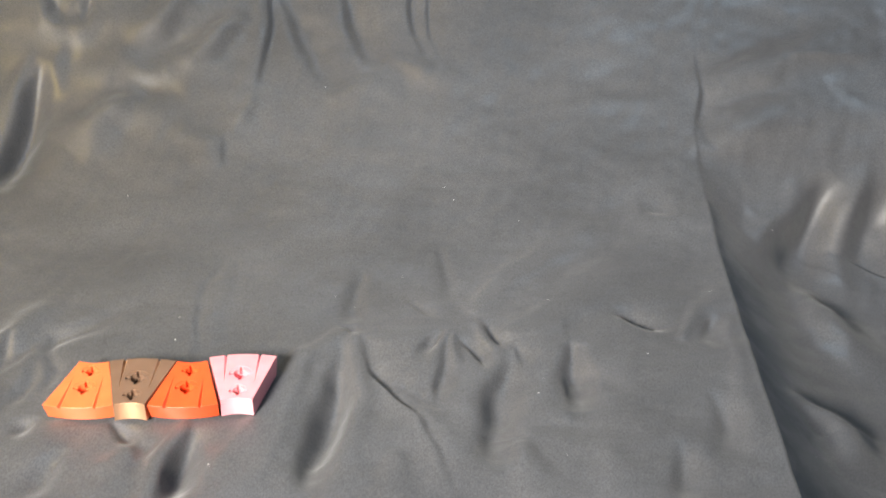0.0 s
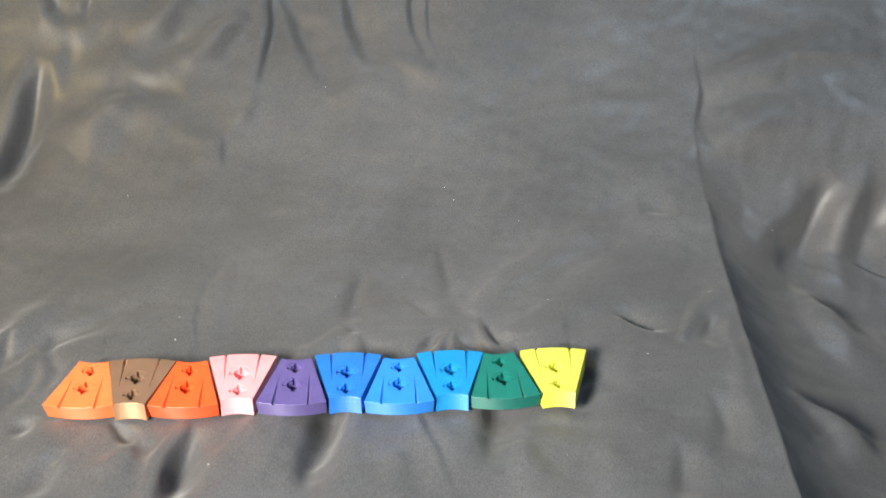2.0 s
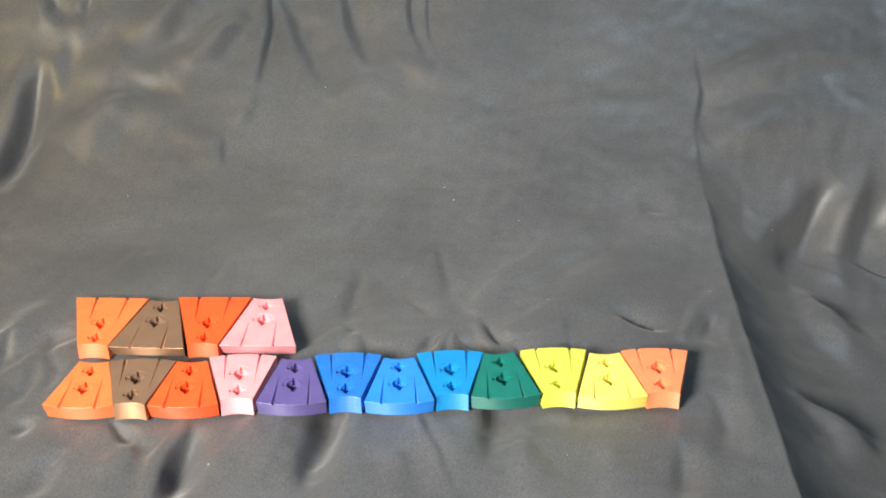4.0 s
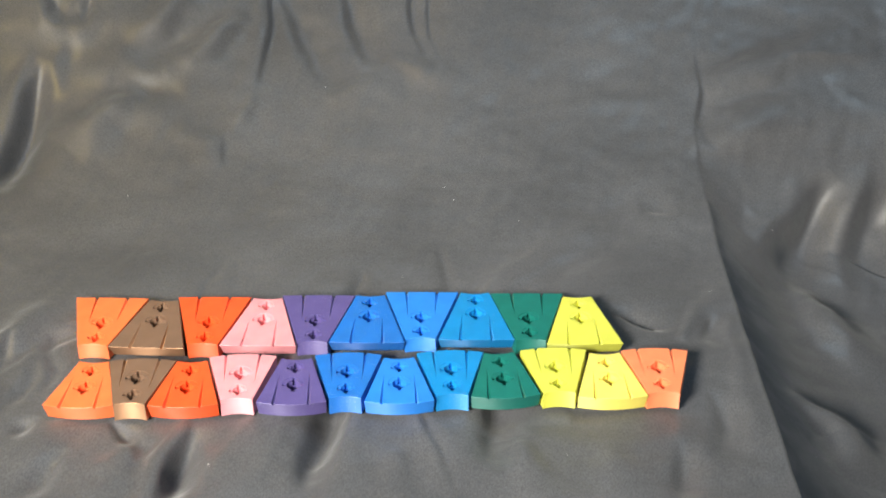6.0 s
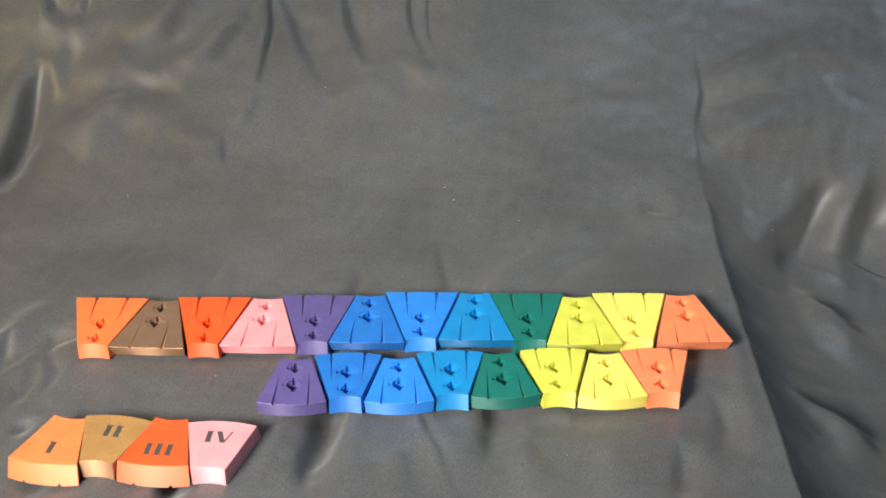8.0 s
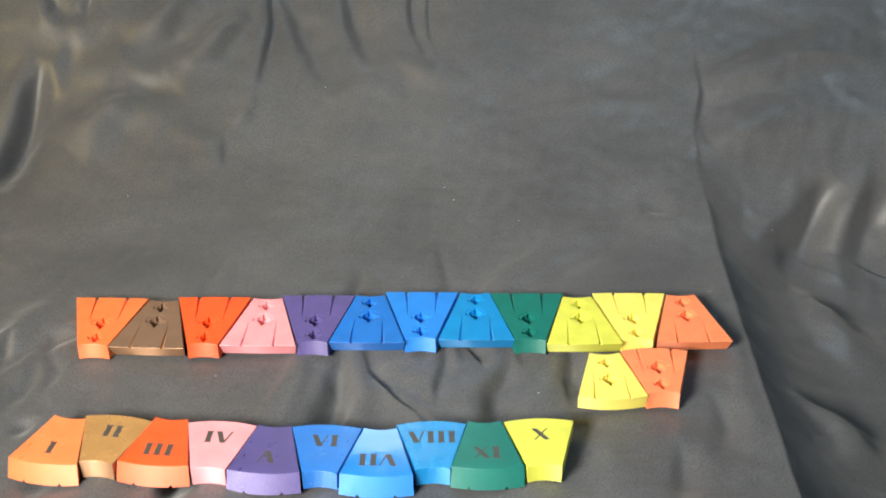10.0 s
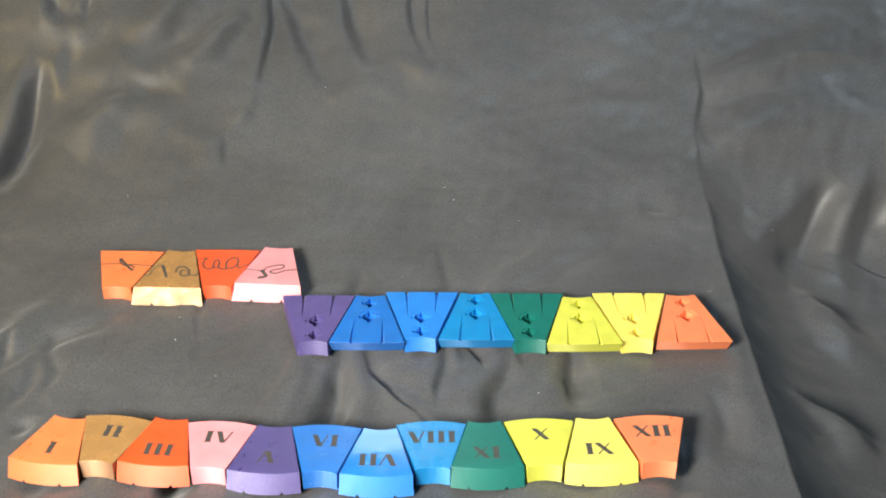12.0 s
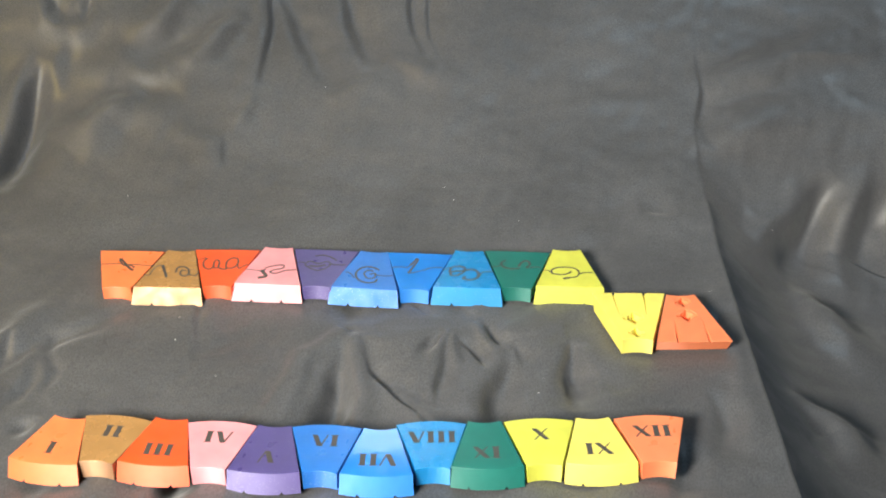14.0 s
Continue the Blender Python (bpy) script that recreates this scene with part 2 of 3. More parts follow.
crease([(-0.081, 0.814), (-0.083, 0.757), (-0.093, 0.702), (-0.104, 0.625)], 0.0240, -0.0149, 0.0140)
fold([(-0.071, 0.807), (-0.062, 0.744), (-0.068, 0.681), (-0.072, 0.625)], 0.0113, 0.0069)
fold([(-0.079, 0.824), (-0.068, 0.820)], 0.0046, -0.0024)
crease([(-0.068, 0.815), (-0.057, 0.776), (-0.038, 0.744), (-0.016, 0.710), (0.000, 0.668), (0.013, 0.622)], 0.0252, -0.0055, 0.0045)
fold([(-0.035, 0.750), (-0.002, 0.699), (0.017, 0.641)], 0.0134, 0.0046)
crease([(-0.031, 0.860), (-0.004, 0.832)], 0.0099, -0.0025, 0.0035)
crease([(0.001, 0.825), (-0.011, 0.812), (-0.024, 0.785)], 0.0160, -0.0040, 0.0047)
crease([(0.005, 0.814), (-0.001, 0.771), (-0.008, 0.723)], 0.0145, -0.0045, 0.0048)
crease([(0.010, 0.815), (0.020, 0.799), (0.029, 0.772)], 0.0135, -0.0035, 0.0044)
crease([(0.031, 0.835), (0.039, 0.817), (0.049, 0.796)], 0.0153, -0.0045, 0.0045)
crease([(0.056, 0.809), (0.061, 0.776)], 0.0123, -0.0025, 0.0044)
fold([(0.003, 0.817), (-0.009, 0.778)], 0.0037, 0.0024)
fold([(0.008, 0.814), (0.009, 0.771)], 0.0039, 0.0024)
fold([(0.027, 0.829), (0.038, 0.799)], 0.0038, 0.0024)
fold([(-0.064, 0.814), (-0.041, 0.807), (-0.011, 0.825)], 0.0081, 0.0018)
fold([(0.028, 0.850), (0.051, 0.888), (0.091, 0.931), (0.138, 0.967)], 0.0123, 0.0090)
fold([(0.056, 0.821), (0.086, 0.839), (0.122, 0.879), (0.160, 0.926)], 0.0168, 0.0092)
fold([(-0.002, 0.932), (0.003, 0.884), (0.013, 0.836)], 0.0076, -0.0018)
fold([(-0.068, 0.900), (-0.075, 0.852), (-0.071, 0.825)], 0.0083, -0.0030)
crease([(0.174, 0.985), (0.209, 0.980)], 0.0261, -0.0027, 0.0093)
crease([(0.131, 0.847), (0.155, 0.832), (0.182, 0.817)], 0.0192, -0.0061, 0.0104)
fold([(0.189, 0.812), (0.206, 0.848), (0.232, 0.879)], 0.0070, 0.0042)
crease([(0.217, 0.845), (0.199, 0.801)], 0.0164, -0.0035, 0.0054)
crease([(0.100, 0.900), (0.095, 0.807), (0.092, 0.724), (0.087, 0.652)], 0.0239, -0.0010, 0.0034)
fold([(0.097, 0.799), (0.101, 0.764), (0.105, 0.724)], 0.0111, -0.0069)
crease([(0.053, 0.807), (0.035, 0.750), (0.026, 0.699), (0.036, 0.646)], 0.0248, -0.0108, 0.0139)
fold([(0.103, 0.771), (0.121, 0.764), (0.140, 0.747)], 0.0096, -0.0018)
crease([(0.198, 0.750), (0.198, 0.711), (0.187, 0.666)], 0.0163, -0.0054, 0.0127)
crease([(0.165, 0.693), (0.153, 0.625)], 0.0189, -0.0061, 0.0143)
fold([(0.067, 0.711), (0.103, 0.705), (0.135, 0.702)], 0.0099, -0.0015)
fold([(0.228, 0.836), (0.224, 0.771), (0.224, 0.687)], 0.0068, 0.0018)
fold([(0.054, 0.687), (0.065, 0.625)], 0.0118, 0.0046)
fold([(0.120, 0.675), (0.121, 0.625)], 0.0130, 0.0046)
fold([(-0.033, 0.675), (-0.035, 0.625)], 0.0099, 0.0046)


def rise(x, y):
    """The cloth's sweep: flat in front, then up towards the wall, steeper in the west; it falls away beyond the long eastern crease."""
    edge = 0.238
    fall = 0.088 * (1 - np.exp(-np.maximum(x - edge, 0) / 0.064)) * smooth(0.35, 0.5, y) * (1 - smooth(0.94, 1.12, y))
    return (0.85 - 0.3 * smooth(-0.40, -0.08, x)) * 0.06 * np.log1p(np.exp((y - 1.05) / 0.06)) - fall


def smooth(a, b, v):
    t = np.clip((v - a) / (b - a), 0, 1)
    return t * t * (3 - 2 * t)


def relief(X, Y):
    X, Y = X + 0.0012 * low_noise(X, Y, 0.07, 11), Y + 0.0012 * low_noise(X, Y, 0.07, 12)
    H = np.zeros_like(X)
    for line, width, height, band in FOLDS:
        total = sum(math.dist(a, b) for a, b in zip(line, line[1:]))
        best, along, side, run = np.full_like(X, 9.0), np.zeros_like(X), np.zeros_like(X), 0.0
        for (ax, ay), (bx, by) in zip(line, line[1:]):
            length = math.dist((ax, ay), (bx, by))
            ux, uy = (bx - ax) / length, (by - ay) / length
            s = np.clip((X - ax) * ux + (Y - ay) * uy, 0, length)
            d = np.hypot(X - ax - s * ux, Y - ay - s * uy)
            near = d < best
            best = np.where(near, d, best)
            along = np.where(near, (run + s) / total, along)
            side = np.where(near, (X - ax) * uy - (Y - ay) * ux, side)
            run += length
        taper = np.sin(np.pi * np.clip(0.1 + 0.84 * along, 0, 1) ** 0.8)
        if band:
            side = np.tanh(side * (1 if line[0][1] < line[-1][1] else -1) / (0.5 * band * (0.7 + 0.6 * along)))
            part_of = 0.5 - 0.5 * side if height > 0 else 0.5 + 0.5 * side
            H += height * np.sin(np.pi * along) ** 1.4 * part_of * np.exp(-(best / width) ** 2)
        else:
            H += height * taper * np.exp(-(best / (width * (0.6 + 0.7 * along))) ** 2)
    return H


def low_noise(X, Y, scale, seed):
    rng = np.random.default_rng(seed)
    H = np.zeros_like(X)
    for _ in range(14):
        angle, k, phase = rng.uniform(0, 2 * np.pi), rng.uniform(0.6, 1.6) * 2 * np.pi / scale, rng.uniform(0, 2 * np.pi)
        H += np.sin(k * (np.cos(angle) * X + np.sin(angle) * Y) + phase + 1.3 * np.sin(k * 0.37 * X + phase))
    return H / math.sqrt(7)


def surface(X, Y):
    """Places on the draped cloth over points of the plan."""
    H = relief(X, Y) * (1.5 - 0.25 * smooth(0.98, 1.12, Y)) + 0.0009 * low_noise(X, Y, 0.12, 3) + 0.0003 * low_noise(X, Y, 0.035, 5)
    # the flat stretch on which the tiles lie
    inside = smooth(-0.36, -0.30, X) * (1 - smooth(0.235, 0.27, X)) * smooth(0.59, 0.65, Y) * (1 - smooth(0.93, 0.98, Y))
    pressed = 0.0002 - 0.0030 * np.log1p(np.exp(-(H * 1.2 - 0.0013 - 0.0002) / 0.0030))
    H = H * (1 - inside) + pressed * inside
    wait = 1 - smooth(0.2, 0.4, Y)
    H = H * (1 - wait) - 0.0004 * wait
    H = np.maximum(H, -0.03)
    slope = (rise(X, Y + 1e-4) - rise(X, Y - 1e-4)) / 2e-4
    n = np.sqrt(1 + slope ** 2)
    Z = rise(X, Y) + H / n
    Z -= (Z + 0.098) * (smooth(0.75, 1.05, X) + smooth(0.56, 0.80, -X)) * (1 - smooth(1.2, 1.5, Y))
    return np.stack([X, Y - H * slope / n, np.maximum(Z, -0.0985)], -1)


def cloth():
    xs = np.concatenate([np.linspace(-0.82, -0.5, 24, endpoint=False), np.linspace(-0.5, 0.5, 560, endpoint=False), np.linspace(0.5, 1.1, 41)])
    ys = np.concatenate([np.linspace(-0.30, 0.56, 50, endpoint=False), np.linspace(0.56, 1.3, 460, endpoint=False), np.linspace(1.3, 1.63, 31)])
    X, Y = np.meshgrid(xs, ys)
    P = surface(X, Y).reshape(-1, 3)
    rows, cols = X.shape
    i = (np.arange(rows - 1)[:, None] * cols + np.arange(cols - 1)[None]).ravel()
    faces = np.stack([i, i + 1, i + 1 + cols, i + cols], 1)
    me = bpy.data.meshes.new("cloth")
    me.from_pydata(P.tolist(), [], faces.tolist())
    me.polygons.foreach_set("use_smooth", np.ones(len(faces), bool))
    me.materials.append(CLOTH)
    ob = tagged(new("cloth", me), "wrinkled charcoal grey satin cloth swept up behind the tiles", "cloth")
    thick = ob.modifiers.new("thickness", "SOLIDIFY")
    thick.thickness, thick.offset = 0.0006, -1
    return ob


cloth()


def lint():
    """Short pale fibres caught on the cloth."""
    rng = np.random.default_rng(8)
    bm = bmesh.new()
    for _ in range(22):
        x, y, a, length = rng.uniform(-0.33, 0.33), rng.uniform(0.63, 1.15), rng.uniform(0, np.pi), rng.uniform(0.0005, 0.0024)
        bend = rng.uniform(-0.6, 0.6)
        pts = []
        for k in range(4):
            s = (k / 3 - 0.5) * length
            pts.append((x + s * np.cos(a) - bend * s * s / length * np.sin(a), y + s * np.sin(a) + bend * s * s / length * np.cos(a)))
        spots = surface(np.array([p[0] for p in pts]), np.array([p[1] for p in pts]))
        w = 0.00016
        rings = [[(px, py, pz - 0.0001), (px + w * np.sin(a), py - w * np.cos(a), pz + 0.0001), (px - w * np.sin(a), py + w * np.cos(a), pz + 0.0003)]
                 for px, py, pz in spots]
        loft(bm, rings)
    bmesh.ops.recalc_face_normals(bm, faces=bm.faces)
    return tagged(part("lint", bm, FRAME), "pale lint fibres scattered over the charcoal cloth", "lint", kind="stuff")


lint()

# ---- tiles ----
CLOCK_T, SCRIPT_T = 0.0145, 0.013


def outline(wide, narrow, near, far, bulge, hollow, inset=0.0):
    """Rim of a ring piece, wide edge at far: an arc outwards, and a hollow arc at the narrow edge."""
    pts = []
    for i in range(17):
        u = 1 - i / 8
        pts.append((u * (wide / 2 - inset), far - inset + bulge * (1 - u * u)))
    for i in range(13):
        u = -1 + i / 6
        pts.append((u * (narrow / 2 - inset), near + inset + hollow * (1 - u * u)))
    return pts


def cutters(holes, groove_from, groove_to, half_in, half_out):
    tools = []
    for y, hole, ring, slit in holes:
        for radius, depth in ((ring / 2, 0.0004), (hole / 2, 0.0085)):
            bm = bmesh.new()
            bmesh.ops.create_cone(bm, cap_ends=True, segments=36, radius1=radius, radius2=radius, depth=2 * depth,
                                  matrix=Matrix.Translation((0, y, 0)) @ pose(0, 0, 0, 0, 0, 3))
            tools.append(bm)
        w = 0.0013
        for lo, hi in (((-slit / 2, y - w, -0.004), (slit / 2, y + w, 0.005)), ((-w, y - slit / 2, -0.004), (w, y + slit / 2, 0.0053))):
            bm = bmesh.new()
            box(bm, lo, hi)
            tools.append(bm)
    for side in (-1, 1):
        bm = bmesh.new()
        verts = []
        for y, x, wide, deep in ((groove_from, half_in, 0.0002, -0.0001), (groove_to, half_out, 0.0019, 0.0024)):
            for dx, z in ((-wide, -0.0006), (wide, -0.0006), (0, deep)):
                verts.append(bm.verts.new((side * x + dx, y, z)))
        a, b, c, d, e, f = verts
        for loop in ((a, b, c), (d, f, e), (a, d, e, b), (b, e, f, c), (c, f, d, a)):
            bm.faces.new(loop)
        bmesh.ops.recalc_face_normals(bm, faces=bm.faces)
        tools.append(bm)
    return tools


def carved(name, rings, cut):
    """The tile's body with its holes and grooves cut out of the underside."""
    bm = bmesh.new()
    loft(bm, rings)
    bmesh.ops.recalc_face_normals(bm, faces=bm.faces)
    body = new(name, mesh_from(name, bm, PLASTICS[0]))
    tools = []
    for k, piece in enumerate(cut):
        tool = new("tool", mesh_from("tool", piece, PLASTICS[0]))
        mod = body.modifiers.new("cut", "BOOLEAN")
        mod.operation, mod.solver, mod.object = "DIFFERENCE", "EXACT", tool
        tools.append(tool)
    bpy.context.view_layer.update()
    me = bpy.data.meshes.new_from_object(body.evaluated_get(bpy.context.evaluated_depsgraph_get()))
    for ob in (body, *tools):
        bpy.data.objects.remove(ob)
    return me


def rings_of(t, under, upper, bulge, hollow):
    rings = []
    for z, inset in ((0, 0.00025), (0.00025, 0), (t - 0.00025, 0), (t, 0.00025)):
        k = z / t
        wide, narrow, near, far = [a + (b - a) * k for a, b in zip(under, upper)]
        rings.append([(x, y, z) for x, y in outline(wide, narrow, near, far, bulge, hollow, inset)])
    return rings


def tile_meshes():
    tool = cutters(((0.0058, 0.0105, 0.0165, 0.0160), (-0.0140, 0.0080, 0.0128, 0.0126)), -0.009, 0.031, 0.0107, 0.0128)
    clock = carved("clock_body", rings_of(CLOCK_T, (0.050, 0.0225, -0.0257, 0.0257), (0.0484, 0.0230, -0.0257, 0.0208), 0.0033, 0.0021), tool)
    tool = cutters(((-0.0025, 0.0105, 0.0165, 0.0160), (-0.0212, 0.0080, 0.0128, 0.0126)), -0.004, 0.033, 0.0105, 0.0122)
    script = carved("script_body", rings_of(SCRIPT_T, (0.0580, 0.0227, -0.0319, 0.0319), (0.0545, 0.0232, -0.0319, 0.0243), 0.0004, 0.0018), tool)
    return clock, script


def quad(bm, pts, z0, z1):
    low = [bm.verts.new((x, y, z0)) for x, y in pts]
    high = [bm.verts.new((x, y, z1)) for x, y in pts]
    bm.faces.new(low[::-1])
    bm.faces.new(high)
    for i in range(len(pts)):
        j = (i + 1) % len(pts)
        bm.faces.new((low[i], low[j], high[j], high[i]))


def stroke_quad(x0, y0, x1, y1, w):
    return [(x0 - w / 2, y0), (x0 + w / 2, y0), (x1 + w / 2, y1), (x1 - w / 2, y1)]


def numeral(text):
    """Roman numeral with thick and thin strokes, its foot towards the narrow edge."""
    widths = {"I": 0.0072, "V": 0.0128, "X": 0.0128}
    high, thick, thin = 0.0115, 0.0037, 0.0012
    bm = bmesh.new()
    x = -sum(widths[c] for c in text) / 2
    z0, z1 = CLOCK_T - 0.001, CLOCK_T + 0.00012
    for c in text:
        w = widths[c]
        m = x + w / 2
        if c == "I":
            shapes = [stroke_quad(m, 0, m, high, thick), [(m - 0.0026, 0), (m + 0.0026, 0), (m + 0.0026, 0.0006), (m - 0.0026, 0.0006)],
                      [(m - 0.0026, high - 0.0006), (m + 0.0026, high - 0.0006), (m + 0.0026, high), (m - 0.0026, high)]]
        elif c == "V":
            shapes = [stroke_quad(m + 0.0004, 0, m - 0.0038, high, thick), stroke_quad(m + 0.0012, 0, m + 0.0052, high, thin)]
        else:
            shapes = [stroke_quad(m + 0.0042, 0, m - 0.0042, high, thick), stroke_quad(m - 0.0044, 0, m + 0.0046, high, thin)]
        for k, shape in enumerate(shapes):
            quad(bm, [(px, py + 0.0015) for px, py in shape], z0, z1 + 0.00003 * k)
        x += w
    return bm


MOTIFS = {}
MOTIFS[0] = [(0.9, [(-21.0, 6.8), (-9.5, 8.1), (-1.3, 7.5), (9.7, 7.0), (24.2, 5.7)]), (2.2, [(-7.0, 15.1), (-3.1, 10.9), (2.8, 2.5), (7.5, -1.7)]), (1.5, [(-5.3, 16.1), (-7.7, 14.2), (-1.8, 5.7), (3.8, 5.9), (7.5, 2.6)])]
MOTIFS[1] = [(1.2, [(-23.0, -11.2), (-18.6, -10.6), (-17.0, -2.9), (-15.0, 2.4), (-11.4, 4.1)]), (2.4, [(-10.8, 4.1), (-7.3, -4.4), (-3.7, -13.5)]), (1.7, [(2.8, -6.5), (2.5, 0.0), (6.5, 2.4), (11.3, -0.6), (13.5, -7.6), (10.8, -11.8), (6.7, -8.8), (6.5, -3.5), (9.9, -2.9)]), (1.0, [(13.7, -8.8), (18.2, -11.2), (20.5, -9.4), (20.9, -4.4)])]
MOTIFS[2] = [(0.9, [(-23.5, 13.0), (-19.5, 13.6), (-16.7, 15.3)]), (1.5, [(-15.0, 15.0), (-17.2, 9.3), (-15.5, 1.4), (-11.2, -2.0), (-8.0, 1.4), (-8.4, 9.3), (-6.0, 12.2), (-3.7, 7.6), (-4.3, 0.3), (-7.9, 0.8)]), (1.5, [(-3.8, 8.2), (-3.1, 0.8), (2.6, -1.4), (2.0, 9.3), (5.4, 15.0), (10.3, 14.4), (11.6, 6.5), (8.3, 0.3), (3.0, -0.3)]), (1.0, [(11.5, 7.1), (13.4, -0.3), (16.6, 3.1), (20.1, 6.5)])]
MOTIFS[3] = [(0.9, [(-21.4, -7.9), (-14.2, -8.3), (-7.4, -9.5)]), (3.2, [(-8.7, -7.9), (-3.5, -15.2), (-4.0, -17.8), (-9.2, -19.8)]), (1.4, [(-6.2, -11.1), (-4.6, -4.2), (3.1, -0.2), (8.8, 0.2), (8.6, -4.1), (2.0, -7.2), (-0.6, -10.8), (4.4, -12.1), (11.5, -7.4), (20.2, -5.9)])]
MOTIFS[4] = [(0.9, [(-21.1, 7.3), (-18.1, 8.2), (-14.6, 6.5)]), (1.4, [(-14.5, 5.9), (-11.1, 9.9), (-3.6, 7.0), (3.1, 10.4), (6.5, 5.9), (2.1, -1.1), (-4.8, -3.1), (-13.2, 2.5), (-14.5, 5.9)]), (2.2, [(-10.7, 3.1), (-4.3, 2.5), (2.5, 5.4)]), (1.5, [(-7.9, 18.3), (-1.9, 20.0), (5.6, 17.2), (10.6, 12.7)]), (1.1, [(5.2, 7.6), (12.5, 5.9), (18.8, 6.5)])]
MOTIFS[5] = [(1.1, [(-18.4, -5.9), (-14.2, -8.2), (-10.0, -14.1)]), (1.9, [(8.4, -0.6), (3.9, 2.4), (-2.5, 3.5), (-7.9, -0.6), (-9.9, -8.2), (-6.7, -15.9), (0.8, -20.0), (7.4, -18.2), (8.6, -13.5)]), (1.5, [(4.0, -2.9), (-0.8, -1.8), (-3.2, -7.1), (0.8, -13.5), (5.9, -11.8), (6.0, -5.9), (1.5, -7.6)]), (1.0, [(5.3, -7.9), (13.3, -8.8), (20.6, -7.4)])]
MOTIFS[6] = [(1.0, [(-21.3, 5.7), (-12.9, 6.2), (-8.2, 6.5), (-5.9, 12.8)]), (1.8, [(-5.6, 9.3), (-2.2, 19.1), (-1.1, 16.6), (-5.1, 3.3), (-7.4, -2.0)]), (1.1, [(-7.4, -2.8), (3.0, 1.3), (11.9, 7.0), (20.8, 7.6)])]
MOTIFS[7] = [(1.0, [(-20.2, -2.8), (-17.2, -0.3), (-13.6, 1.4)]), (2.0, [(-15.4, -6.4), (-13.6, 0.8), (-7.7, 2.8), (-3.0, 0.8), (-3.8, -3.6), (-8.9, -4.2), (-13.8, -6.4), (-13.6, -10.8), (-9.3, -10.8), (-4.8, -7.5), (-2.0, -3.1), (4.1, -1.4), (8.6, -6.4), (7.5, -13.9), (1.8, -16.9), (-3.2, -15.3), (-1.8, -11.9)]), (1.1, [(8.7, -13.1), (12.0, -5.6), (19.6, -3.6)])]
MOTIFS[8] = [(1.0, [(-21.3, 3.8), (-14.8, 5.1), (-13.1, 11.3)]), (1.8, [(-9.9, 14.1), (-13.5, 9.5), (-11.0, 3.6), (-4.9, 1.4), (2.1, 1.9)]), (1.9, [(1.1, 5.3), (2.9, 10.6), (7.5, 14.4), (10.4, 9.3), (7.7, 4.0), (9.5, 4.1)]), (0.9, [(10.5, 4.2), (16.0, 5.4), (19.8, 4.8)])]
MOTIFS[9] = [(1.0, [(-20.7, -4.2), (-16.1, -5.3), (-13.7, -9.2)]), (1.5, [(-12.8, -10.3), (-14.2, -5.3), (-10.5, -0.8), (-2.9, 0.8), (4.8, -0.6), (8.5, -6.1), (6.6, -12.5), (0.7, -15.3), (-4.9, -16.7)]), (1.6, [(-12.8, -9.7), (-5.4, -10.6), (0.2, -8.1), (2.1, -5.3)]), (2.4, [(0.7, -15.0), (-4.9, -16.7)]), (1.1, [(8.2, -9.2), (13.1, -6.9), (19.9, -6.4)])]


def ribbon(bm, pts, width, z0, z1):
    """A smooth inlaid line through a few points, thinning at both ends."""
    P = [Vector((x / 1000, y / 1000)) for x, y in pts]
    P = [2 * P[0] - P[1]] + P + [2 * P[-1] - P[-2]]
    line = []
    for a, b, c, d in zip(P, P[1:], P[2:], P[3:]):
        for k in range(6):
            t = k / 6
            line.append(0.5 * (2 * b + (c - a) * t + (2 * a - 5 * b + 4 * c - d) * t * t + (3 * b - a - 3 * c + d) * t ** 3))
    line.append(P[-2])
    rails = []
    for i, q in enumerate(line):
        way = line[min(i + 1, len(line) - 1)] - line[max(i - 1, 0)]
        side = Vector((-way.y, way.x)).normalized() * width / 2000
        rails.append((q + side, q - side))
    for z_rows in [[(bm.verts.new((*a, z1)), bm.verts.new((*b, z1)), bm.verts.new((*b, z0)), bm.verts.new((*a, z0))) for a, b in rails]]:
        for u, v in zip(z_rows, z_rows[1:]):
            for i in range(4):
                j = (i + 1) % 4
                bm.faces.new((u[i], v[i], v[j], u[j]))
        bm.faces.new(z_rows[0])
        bm.faces.new(z_rows[-1][::-1])


def motif(i):
    bm = bmesh.new()
    turn = 1 if i % 2 == 0 else -1
    for k, (width, pts) in enumerate(MOTIFS.get(i, MOTIFS[i % 10])):
        ribbon(bm, [(turn * x, turn * y - 3.8) for x, y in pts], width * 0.95, SCRIPT_T - 0.0008, SCRIPT_T + 0.00012 + 0.00003 * k)
    bmesh.ops.recalc_face_normals(bm, faces=bm.faces)
    return bm


CLOCK_MESH, SCRIPT_MESH = tile_meshes()
NUMERALS = ["I", "II", "III", "IV", "V", "VI", "VII", "VIII", "IX", "X", "XI", "XII"]


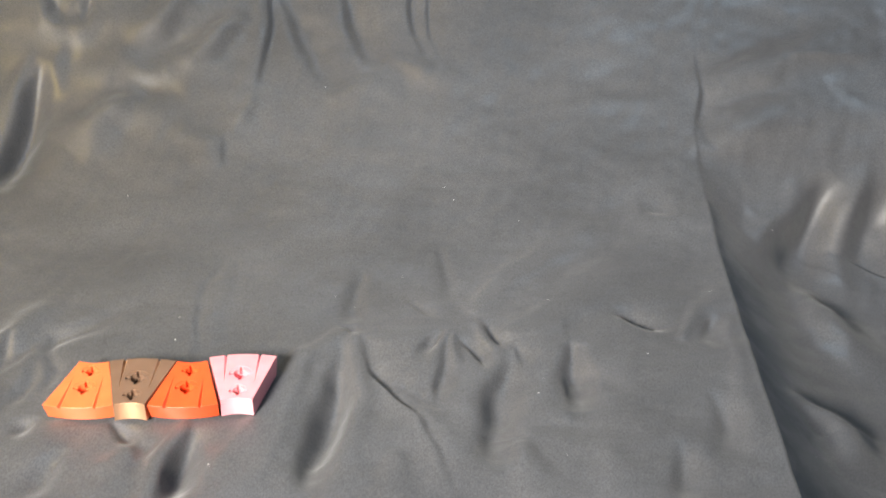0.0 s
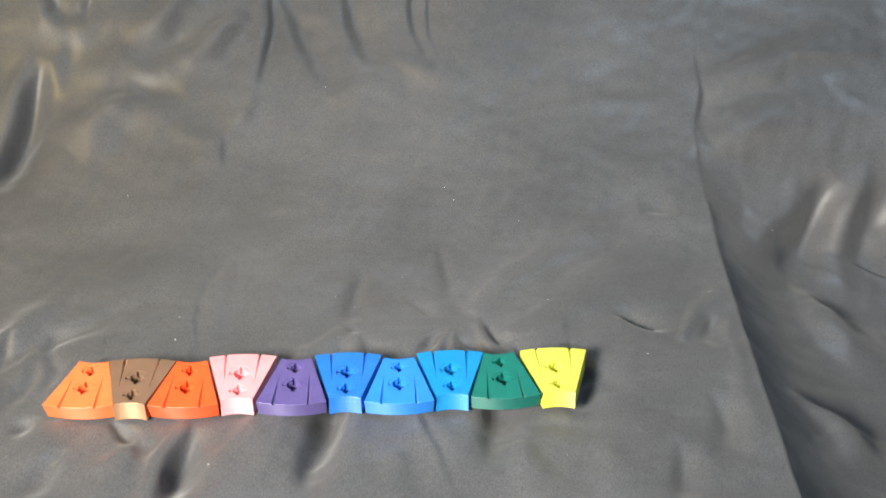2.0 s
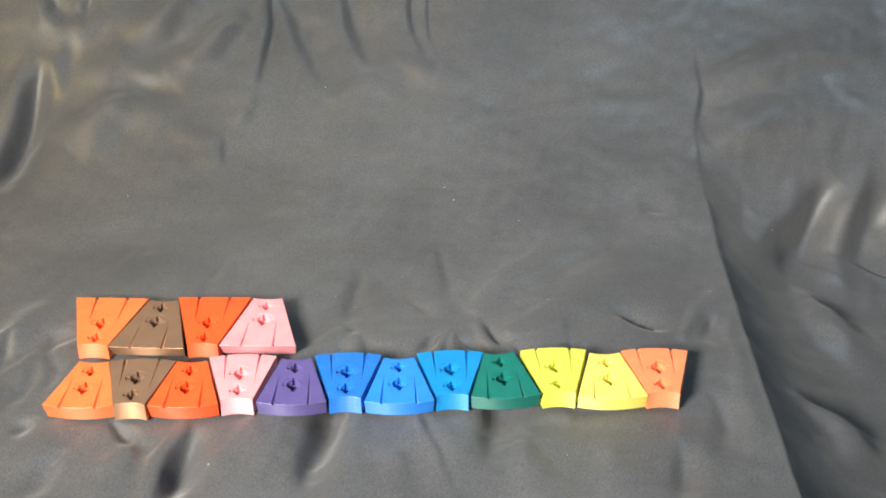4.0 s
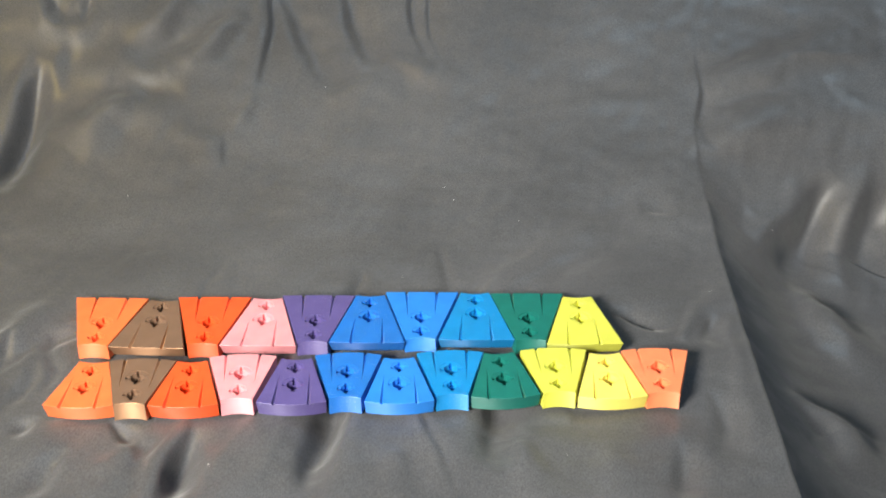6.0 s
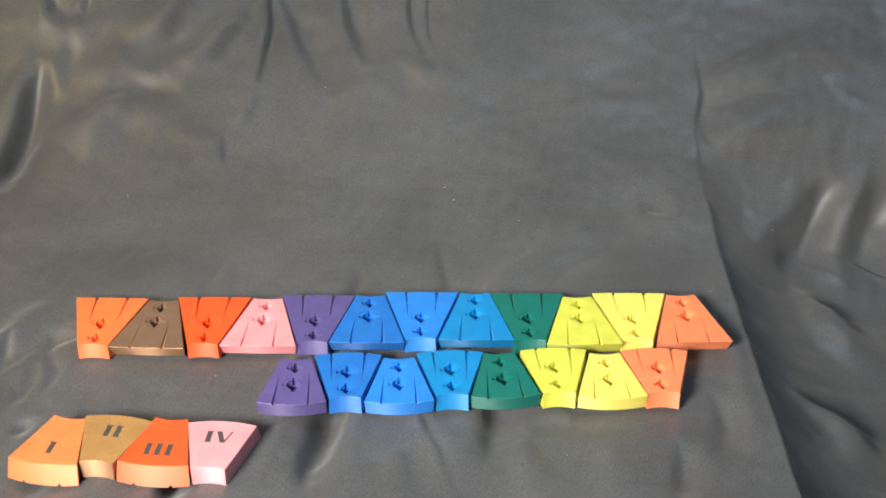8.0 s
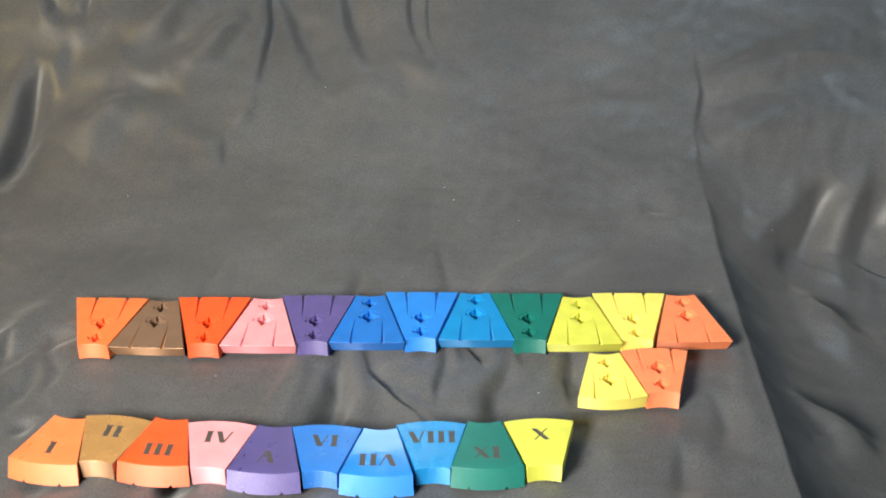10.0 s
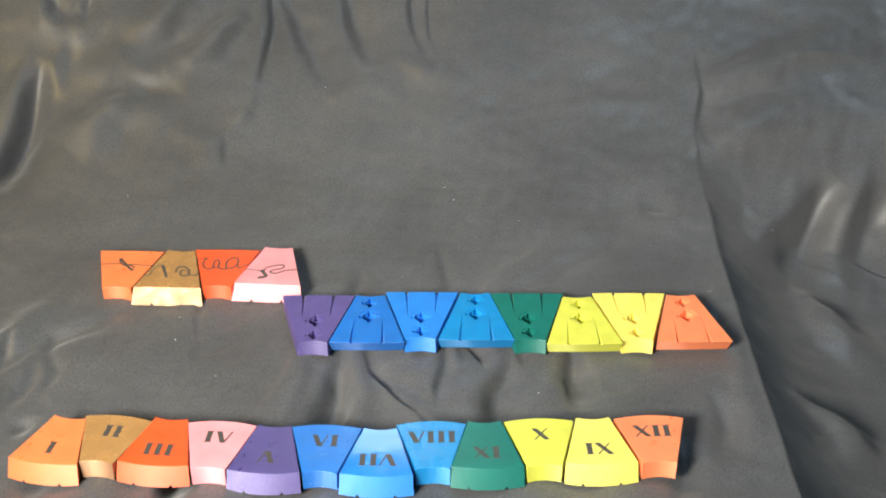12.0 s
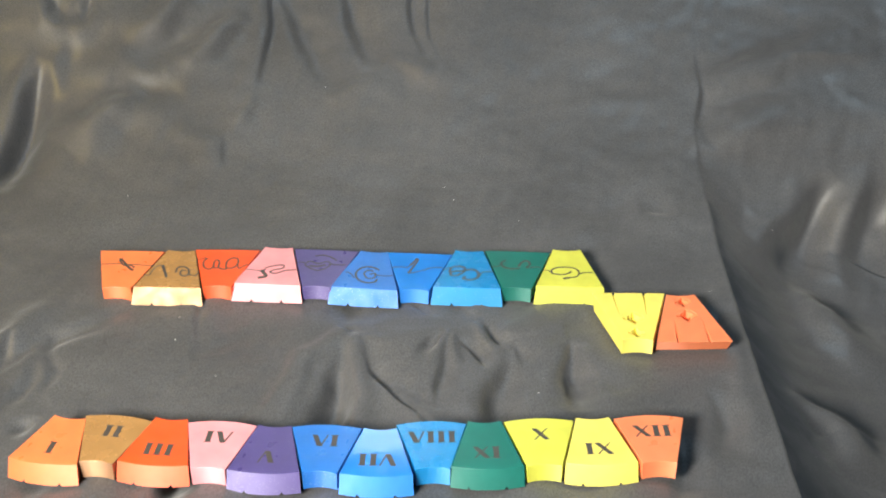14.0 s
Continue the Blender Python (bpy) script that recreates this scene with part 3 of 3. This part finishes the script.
def make_tile(i, shape):
    words = COLOURS[i][0]
    clock = shape == "clock"
    tile = new("clock_tile" if clock else "script_tile")
    me = (CLOCK_MESH if clock else SCRIPT_MESH).copy()
    me.materials.clear()
    me.materials.append(PLASTICS[i])
    me.materials.append(BED_PLASTICS[i])
    me.materials.append(FLAT_PLASTICS[i])
    near = -0.0257 if clock else -0.0319
    for face in me.polygons:
        c = face.center
        if face.normal.z > 0.99 and c.z > 0.0125:
            face.material_index = 1
        elif abs(face.normal.z) > 0.9 or (abs(c.x) < 0.0088 and near + 0.003 < c.y < 0.018 and c.z < 0.0095):
            face.material_index = 2
    body = new("body", me)
    body.parent = tile
    if clock:
        part("numeral", numeral(NUMERALS[i]), INLAY, tile, "dark grey inlaid roman numeral " + NUMERALS[i])
        label = words + " printed plastic ring tile inlaid with roman numeral " + NUMERALS[i]
    else:
        part("inlaid_line", motif(i), INLAY, tile, "dark grey inlaid curling line")
        label = words + " printed plastic wedge tile inlaid with a curling line"
    return tagged(tile, label, "tile", "clock tiles on the cloth" if clock else "script tiles on the cloth")


CLOCK_TILES = [make_tile(i, "clock") for i in range(12)]
SCRIPT_TILES = [make_tile(i, "script") for i in range(12)]

# x, y and turn of each tile: face down first, then turned over
CLOCK_DOWN = [
    (-0.2583, 0.7335, 179.2), (-0.2228, 0.7339, 0.5), (-0.1851, 0.7341, 181.5), (-0.1479, 0.7392, 2.0),
    (-0.1083, 0.7373, 180.9), (-0.0701, 0.7412, 0.7), (-0.0318, 0.7384, 181.8), (0.0060, 0.7442, 1.7),
    (0.0435, 0.7445, 183.7), (0.0831, 0.7472, 1.3), (0.1212, 0.7440, 180.9), (0.1584, 0.7466, -0.0)]
SCRIPT_DOWN = [
    (-0.2644, 0.8125, -1.4), (-0.2231, 0.8099, 177.6), (-0.1821, 0.8134, -0.1), (-0.1399, 0.8124, 179.3),
    (-0.0993, 0.8161, -0.1), (-0.0579, 0.8165, 179.9), (-0.0170, 0.8207, -0.3), (0.0256, 0.8201, 179.8),
    (0.0669, 0.8189, -0.2), (0.1074, 0.8147, 180.6), (0.1486, 0.8192, -0.4), (0.1907, 0.8175, 181.0)]
CLOCK_UP = [
    (-0.2644, 0.6700, 170.8), (-0.2284, 0.6727, -7.5), (-0.1917, 0.6682, 174.2), (-0.1543, 0.6664, -4.1),
    (-0.1179, 0.6605, 176.6), (-0.0807, 0.6626, -2.1), (-0.0437, 0.6575, 178.7), (-0.0074, 0.6663, 1.4),
    (0.0294, 0.6650, 180.8), (0.0672, 0.6694, 1.5), (0.1053, 0.6689, 182.2), (0.1442, 0.6728, 1.5)]
SCRIPT_UP = [
    (-0.2627, 0.8902, -1.9), (-0.2222, 0.8842, 177.8), (-0.1823, 0.8919, -1.3), (-0.1412, 0.8888, 176.1),
    (-0.1001, 0.8916, -4.3), (-0.0613, 0.8825, 173.8), (-0.0210, 0.8863, -3.9), (0.0206, 0.8836, 177.1),
    (0.0615, 0.8891, -3.8), (0.1035, 0.8848, 177.8)]

CLOCK_IN = [0, 0, 0, 0, 0.3, 0.6, 0.8, 1.2, 1.6, 1.9, 2.3, 2.6]
SCRIPT_IN = [2.8, 3.2, 3.5, 3.9, 4.2, 4.5, 4.9, 5.2, 5.6, 6.0, 6.3, 6.6]
CLOCK_OVER = [6.8, 7.2, 7.6, 7.9, 8.3, 8.6, 8.9, 9.2, 9.6, 9.9, 10.2, 10.6]
SCRIPT_OVER = [10.8, 11.2, 11.6, 12.0, 12.3, 12.6, 12.8, 13.2, 13.6, 14.0]
STEP = 1 / 30


def motions():
    """Stop motion: each tile waits behind the camera, is laid face down, and is later turned over in a new row."""
    for tiles, t, downs, ups, ins, overs, line in ((CLOCK_TILES, CLOCK_T, CLOCK_DOWN, CLOCK_UP, CLOCK_IN, CLOCK_OVER, -0.12),
                                                   (SCRIPT_TILES, SCRIPT_T, SCRIPT_DOWN, SCRIPT_UP, SCRIPT_IN, SCRIPT_OVER, -0.24)):
        for i, tile in enumerate(tiles):
            x, y, a = downs[i]
            down = pose(x, y, t, 0, 180, a)
            wait = pose(-0.4 + 0.065 * i, line, t, 0, 180, a)
            rows = []
            if ins[i] > 0:
                rows += [(0, wait), (ins[i] - STEP, wait), (ins[i], down)]
            else:
                rows += [(0, down)]
            if i < len(overs):
                u, v, b = ups[i]
                T = overs[i]
                rows.append((T - 3 * STEP, down))
                for k in (1, 2):
                    s = k / 3
                    rows.append((T - (3 - k) * STEP, pose(x + (u - x) * s, y + (v - y) * s, 0.05, 0, 180 - 60 * k, a + (b - a) * s)))
                rows.append((T, pose(u, v, 0, 0, 0, b)))
                if T < 14.0:
                    rows.append((14.0, pose(u, v, 0, 0, 0, b)))
            else:
                rows.append((14.0, down))
            walk(tile, rows)


motions()
